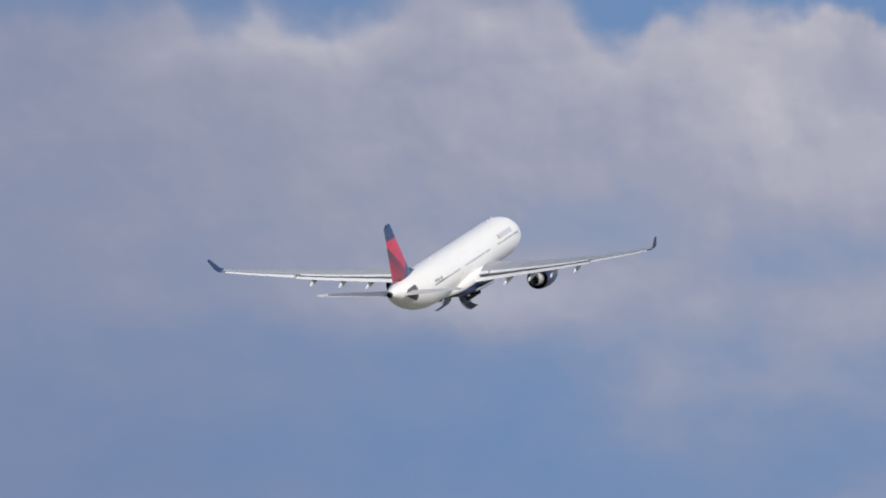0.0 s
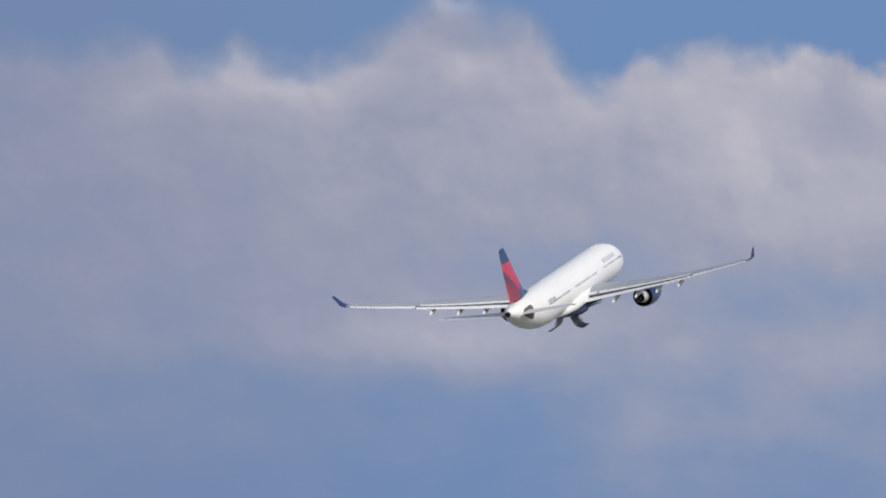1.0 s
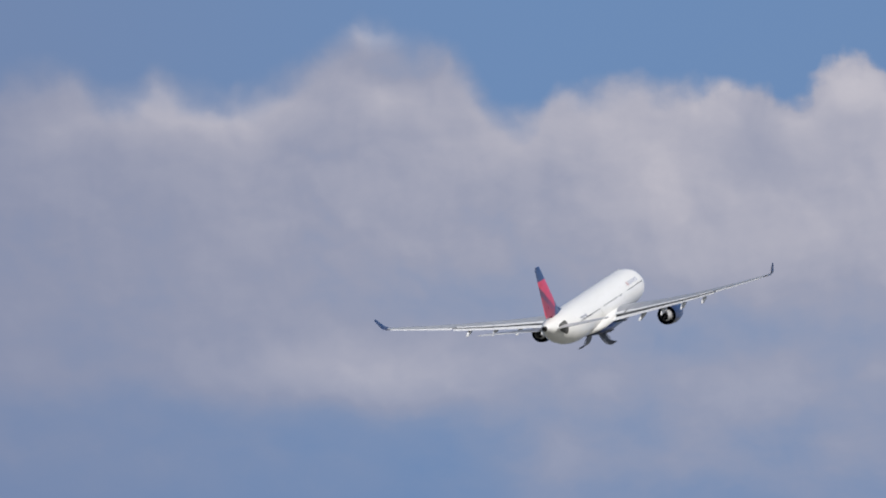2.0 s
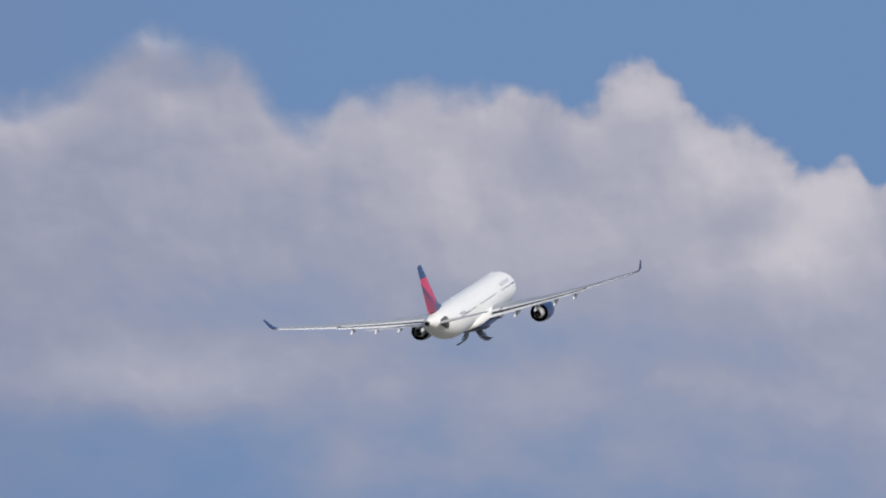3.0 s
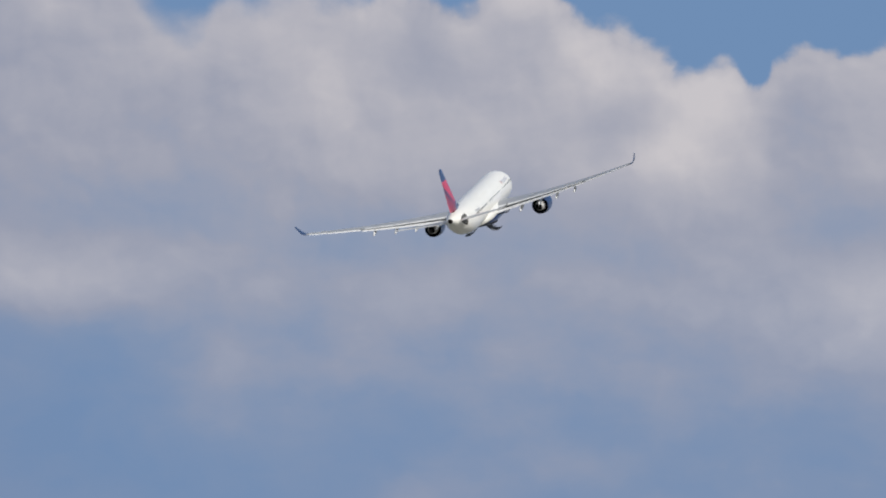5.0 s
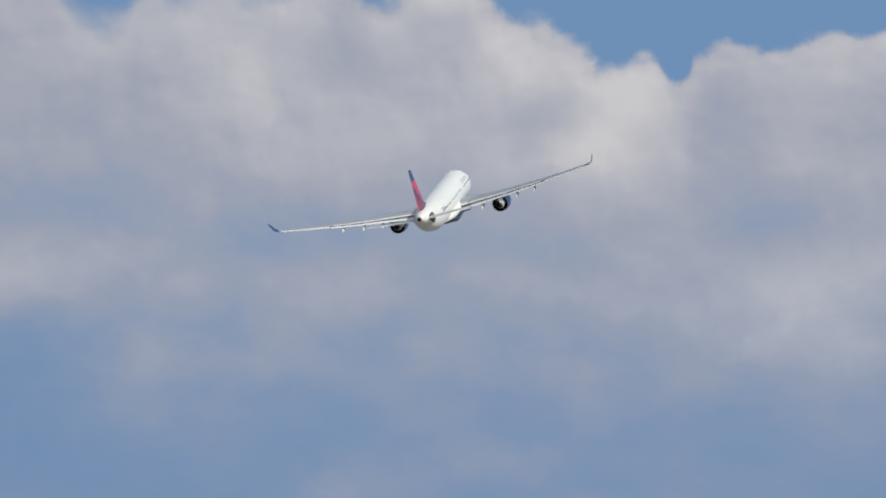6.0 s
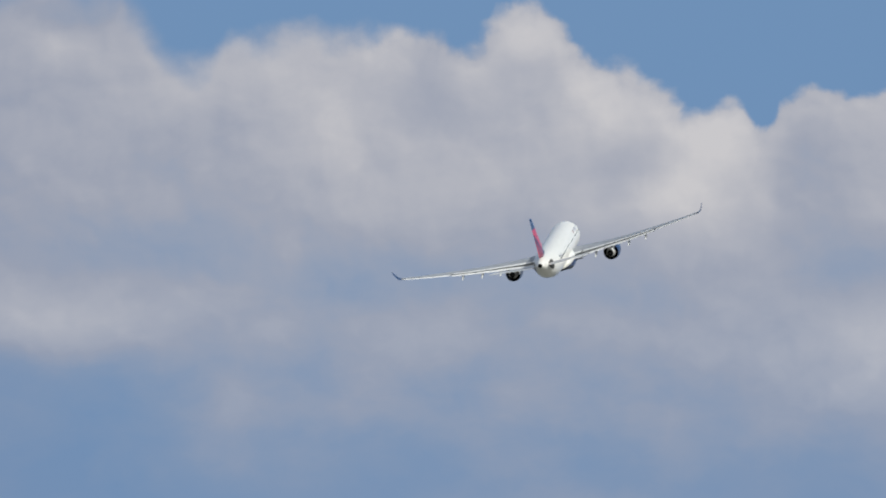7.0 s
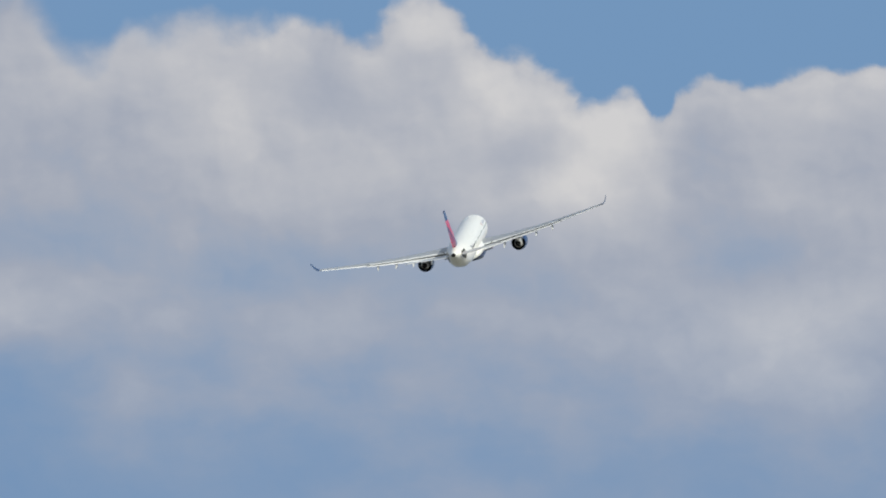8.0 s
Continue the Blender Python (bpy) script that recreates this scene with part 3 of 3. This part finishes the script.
def build_bay_door(plane, side):
    """Curved belly door, hinged beside the keel; modelled hanging open, origin on the hinge."""
    bm = bmesh.new()
    outline = []
    for f in spread(0.0, 1.0, 10):
        bend = radians(8 + 62 * max(0.0, f - 0.45) / 0.55)
        outline.append(bend)
    path, x, z = [(0.0, 0.0)], 0.0, 0.0
    for bend in outline[1:]:
        x += 0.27 * math.sin(bend)
        z -= 0.27 * math.cos(bend)
        path.append((x, z))
    skin = []
    for i, (x, z) in enumerate(path):
        bend = outline[i]
        skin.append((x, z, x - 0.11 * math.cos(bend), z - 0.11 * math.sin(bend)))
    rings = []
    for y in spread(-1.8, 1.6, 6):
        top = [(side * a, y, b) for a, b, _, _ in skin]
        under = [(side * c, y, d) for _, _, c, d in reversed(skin)]
        rings.append(top + under)
    loft(bm, rings)
    door = sharpen(part("bay_door", bm, DOOR_PAINT, plane, "curved grey landing gear door"))
    for y in (-1.4, 0.0, 1.3):
        bm = bmesh.new()
        tube(bm, (side * 0.1, y, -0.15), (side * 0.5, y + 0.1, -1.5), 0.05, n=8)
        part("door_strut", bm, GEAR_GREY, door)
    door.location = (side * 0.85, NOSE - 31.8, -3.58)
    return door


def build_airliner():
    plane = tagged(new("airliner"), "white twin-engine airliner with red and blue fin climbing away", "airplane")
    n = 64
    bm = bmesh.new()
    rows = np.array(HULL)
    stations = sorted(set(list(rows[:, 0]) + spread(10.0, 40.5, 12) + spread(40.5, 62.1, 18)))
    loft(bm, [[hull_point(s, k * math.tau / n) for k in range(n)] for s in stations])
    hull = sharpen(part("fuselage", bm, WHITE_PAINT, plane, "glossy white fuselage"), 50)
    # open tail cone of the auxiliary power unit
    bm = bmesh.new()
    w, top, low = hull_at(62.5)
    rings = []
    for s, k in ((62.5, 0.99), (62.9, 0.78), (62.98, 0.72), (62.9, 0.6), (62.6, 0.55)):
        rings.append([(w * k * math.cos(a), NOSE - s, 1.53 + (s - 62.5) * 0.1 + (top - low) / 2 * k * math.sin(a)) for a in spread(0, math.tau * 23 / 24, 23)])
    loft(bm, rings)
    sharpen(part("tail_cone", bm, DARK_METAL, hull, "sooty exhaust cone at the tail"))
    # cabin windows, one by one, on one mesh a side
    for side in (1, -1):
        bm = bmesh.new()
        z, x = 0.62, math.sqrt(2.82 ** 2 - 0.62 ** 2)
        lean = math.atan2(0.62, x)
        turn = Matrix.Rotation(-side * lean, 4, "Y")
        pane = [(0.03, 0.10 * math.cos(a), 0.145 * math.sin(a)) for a in spread(0, math.tau * 11 / 12, 11)]
        rings = [[turn @ Vector((side * (d - 0.02), b * g, c * g)) for _, b, c in pane] for d, g in ((0.0, 1.0), (0.028, 1.0), (0.032, 0.8))]
        loft(bm, rings)
        first = None
        for s0, s1 in ((8.6, 19.2), (23.0, 25.4), (26.2, 35.4), (38.4, 50.2)):
            s = s0
            while s <= s1:
                if first is None:
                    first = ob = part("cabin_window", bm, GLASS_DARK, hull)
                else:
                    ob = new("cabin_window", first.data)
                    ob.parent = hull
                ob.location = (side * x, NOSE - s, z)
                s += 0.533
        # doors with a thin dark seam
        for s, wide in ((7.0, 1.07), (21.0, 1.07), (36.9, 0.75), (51.3, 1.07)):
            a0, a1 = radians(-8), radians(34)
            span = (a0, a1) if side > 0 else (math.pi - a1, math.pi - a0)
            bm = bmesh.new()
            hull_patch(bm, s - wide / 2 - 0.05, s + wide / 2 + 0.05, span[0] - 0.012, span[1] + 0.012, 0.006, 0.02, 2, 8)
            sharpen(part("door_seam", bm, SEAM_PAINT, hull))
            bm = bmesh.new()
            hull_patch(bm, s - wide / 2, s + wide / 2, *span, 0.010, 0.02, 2, 8)
            sharpen(part("cabin_door", bm, WHITE_PAINT, hull))
        # plain bars where the title and the marks stand
        marks = [(15.8 - 1.15 * k, 0.74, radians(23), radians(36)) for k in range(5)]
        for s, wide, a0, a1 in marks:
            bm = bmesh.new()
            span = (a0, a1) if side > 0 else (math.pi - a1, math.pi - a0)
            hull_patch(bm, s - wide / 2, s + wide / 2, *span, 0.022, 0.04, 2, 4)
            sharpen(part("title_bar", bm, TITLE_PAINT, hull, "grey-blue painted bar"))
        bm = bmesh.new()
        span = (radians(23), radians(36)) if side > 0 else (math.pi - radians(36), math.pi - radians(23))
        hull_patch(bm, 16.75, 17.5, *span, 0.022, 0.04, 2, 4)
        sharpen(part("title_mark", bm, RED_PAINT, hull, "small red painted mark"))
        for s, wide in ((49.3, 0.30), (48.8, 0.30), (48.3, 0.30), (47.8, 0.30), (46.7, 0.70)):
            bm = bmesh.new()
            a0, a1 = radians(16), radians(23)
            span = (a0, a1) if side > 0 else (math.pi - a1, math.pi - a0)
            hull_patch(bm, s - wide / 2, s + wide / 2, *span, 0.022, 0.04, 1, 3)
            sharpen(part("mark_bar", bm, MARK_PAINT, hull, "dark blue painted bar"))
    # aerials along the top
    for s, h in ((10.6, 0.30), (12.6, 0.24), (42.0, 0.24)):
        bm = bmesh.new()
        rings = [[(c * t * 0.5, NOSE - (s + q * t * 3 + (1 - t) * 0.2), z) for q, c in foil(0, 1, 0.14, 0, 6)] for z, t in ((2.72, 0.26), (2.82 + h, 0.14))]
        part("aerial", bm_loft(rings), WHITE_PAINT, hull)
    # wing-body fairing: white shoulders and a dark blue keel
    rings = []
    for s, w, top, low in ((18.2, 1.2, -1.6, -2.75), (20.0, 2.45, -1.1, -3.0), (22.5, 3.10, -0.75, -3.0), (26.0, 3.32, -0.60, -2.9), (33.5, 3.32, -0.60, -2.9), (36.5, 3.08, -0.85, -2.9), (39.0, 2.45, -1.3, -2.85), (41.2, 1.3, -1.8, -2.78)):
        ring = []
        for k in range(40):
            a = k * math.tau / 40
            c, d = math.cos(a), math.sin(a)
            ring.append((w * abs(c) ** 0.75 * (1 if c > 0 else -1), NOSE - s, (top + low) / 2 + (top - low) / 2 * abs(d) ** 0.75 * (1 if d > 0 else -1)))
        rings.append(ring)
    fairing = part("wing_fairing", bm_loft(rings), WHITE_PAINT, plane, "white fairing where the wings join")
    rings = []
    for s, w, top, low in ((19.0, 1.2, -2.4, -2.95), (21.5, 2.6, -1.7, -3.36), (25.0, 3.22, -1.45, -3.56), (33.5, 3.28, -1.45, -3.56), (35.6, 3.05, -1.65, -3.5), (37.4, 2.40, -1.9, -3.28), (38.8, 1.3, -2.2, -2.98)):
        ring = []
        for k in range(40):
            a = k * math.tau / 40
            c, d = math.cos(a), math.sin(a)
            ring.append((w * 1.02 * abs(c) ** 0.7 * (1 if c > 0 else -1), NOSE - s, (top + low) / 2 + (top - low) / 2 * abs(d) ** 0.7 * (1 if d > 0 else -1)))
        rings.append(ring)
    part("belly_panel", bm_loft(rings), BLUE_PAINT, fairing, "dark blue belly panel")
    # dark plates painted for the shade inside the open wheel bays
    for side in (1, -1):
        bm = bmesh.new()
        box(bm, (side * 1.75, NOSE - 31.9, -3.56), (1.7, 3.2, 0.05))
        part("bay_shade", bm, DARK_METAL, fairing, "dark plate standing for the shaded wheel bay opening")
    moving = {}
    for side in (1, -1):
        build_wing(plane, side)
        build_engine(plane, side)
        build_tailplane(plane, side)
        moving["gear", side] = build_gear(plane, side)
        moving["door", side] = build_bay_door(plane, side)
    build_fin(plane)
    return plane, moving


GEAR_GREY = surface("dull_gear_paint", (0.20, 0.21, 0.23), 0.5, metal=0.3, dirt=0.4, grain=3.0)
MARK_PAINT = surface("dark_blue_marking_paint", (0.16, 0.18, 0.26), 0.4, dirt=0.1)
RED_PAINT = surface("red_mark_paint", (0.46, 0.31, 0.33), 0.4, dirt=0.1)
TITLE_PAINT = surface("grey_blue_lettering_paint", (0.42, 0.44, 0.52), 0.4, dirt=0.1)
SEAM_PAINT = surface("pale_seam_paint", (0.76, 0.76, 0.76), 0.5, dirt=0.1)
airliner, gear_parts = build_airliner()


# ---- an insect that flits across close by ----
def build_insect():
    fly = tagged(new("insect"), "tiny black fly in mid air", "insect")

    def blob(name, centre, size, material, parent, label=""):
        bm = bmesh.new()
        bmesh.ops.create_icosphere(bm, subdivisions=3, radius=1.0)
        for v in bm.verts:
            taper = 1.0 - 0.25 * v.co.x
            v.co = Vector((centre[0] + v.co.x * size[0], centre[1] + v.co.y * size[1] * taper, centre[2] + v.co.z * size[2] * taper))
        return part(name, bm, material, parent, label)

    # body lengths in metres
    blob("abdomen", (-0.0012, 0, -0.0002), (0.0019, 0.0015, 0.0015), INSECT_SHELL, fly)
    blob("thorax", (0.0009, 0, 0.0002), (0.0013, 0.0014, 0.0014), INSECT_SHELL, fly)
    blob("head", (0.0024, 0, 0.0), (0.0007, 0.0009, 0.0008), INSECT_SHELL, fly)
    for side in (1, -1):
        bm = bmesh.new()
        ring = [(-0.0005 - 0.0022 * (1 - math.cos(a)) * 0.9, side * (0.0006 + 0.0016 * (1 - math.cos(a)) * 0.5 + 0.0008 * math.sin(a)), 0.0013 + 0.0009 * (1 - math.cos(a)) + 0.0002 * math.sin(a)) for a in spread(0, math.tau * 13 / 14, 13)]
        loft(bm, [ring, [(x, y, z + 0.00006) for x, y, z in ring]])
        part("fly_wing", bm, WING_FILM, fly, "greyish see-through wing", smooth=False)
    for k in range(6):
        side, y = (1 if k % 2 else -1), (k // 2) * 0.0011
        bm = bmesh.new()
        tube(bm, (0.0018 - y, side * 0.0009, -0.0009), (0.0020 - y * 1.4, side * 0.0017, -0.0017), 0.00013, 0.00006, 6)
        part("leg", bm, INSECT_SHELL, fly)
    return fly


def wing_film():
    m = Nodes("grey_wing_film")
    veins = m.noise(m.add("ShaderNodeTexCoord").outputs["Object"], 2500.0, 2.0).outputs["Fac"]
    m.put(m.bsdf.inputs["Base Color"], m.mix(veins, (0.16, 0.16, 0.17), (0.30, 0.30, 0.32)))
    m.bsdf.inputs["Alpha"].default_value = 0.28
    m.bsdf.inputs["Roughness"].default_value = 0.25
    return m.mat


WING_FILM = wing_film()
insect = build_insect()


# ---- what moves ----
def motions():
    walk(airliner, [(t, pose(*row)) for t, *row in FLIGHT_ROWS])
    # landing gear folds inwards, then its doors shut
    for side in (1, -1):
        leg = gear_parts["gear", side]
        at = leg.location.copy()
        walk(leg, [(t, Matrix.Translation(at) @ Matrix.Rotation(radians(side * turn), 4, "Y")) for t, turn in ((0.0, 65.0), (0.6, 71.0), (1.2, 78.0), (2.1, 90.0), (8.0, 90.0))])
        door = gear_parts["door", side]
        at = door.location.copy()
        walk(door, [(t, Matrix.Translation(at) @ Matrix.Rotation(radians(-side * turn), 4, "Y")) for t, turn in ((0.0, 13.0), (1.0, 15.0), (2.3, 17.0), (4.6, 18.0), (5.1, 45.0), (5.7, 82.0), (8.0, 82.0))])
    # the fly crosses in a straight line
    a, e = radians(5.303), radians(6.647)
    mid = EYE + 5.0 * Vector((math.sin(a) * math.cos(e), math.cos(a) * math.cos(e), math.sin(e)))
    speed = Vector((0.57, 0.05, -0.956))
    turn = Euler((0.0, radians(28), radians(-20))).to_matrix().to_4x4()
    walk(insect, [(t, Matrix.Translation(mid + speed * (t - 6.5)) @ turn) for t in (0.0, 6.0, 6.5, 7.0, 8.0)])


motions()
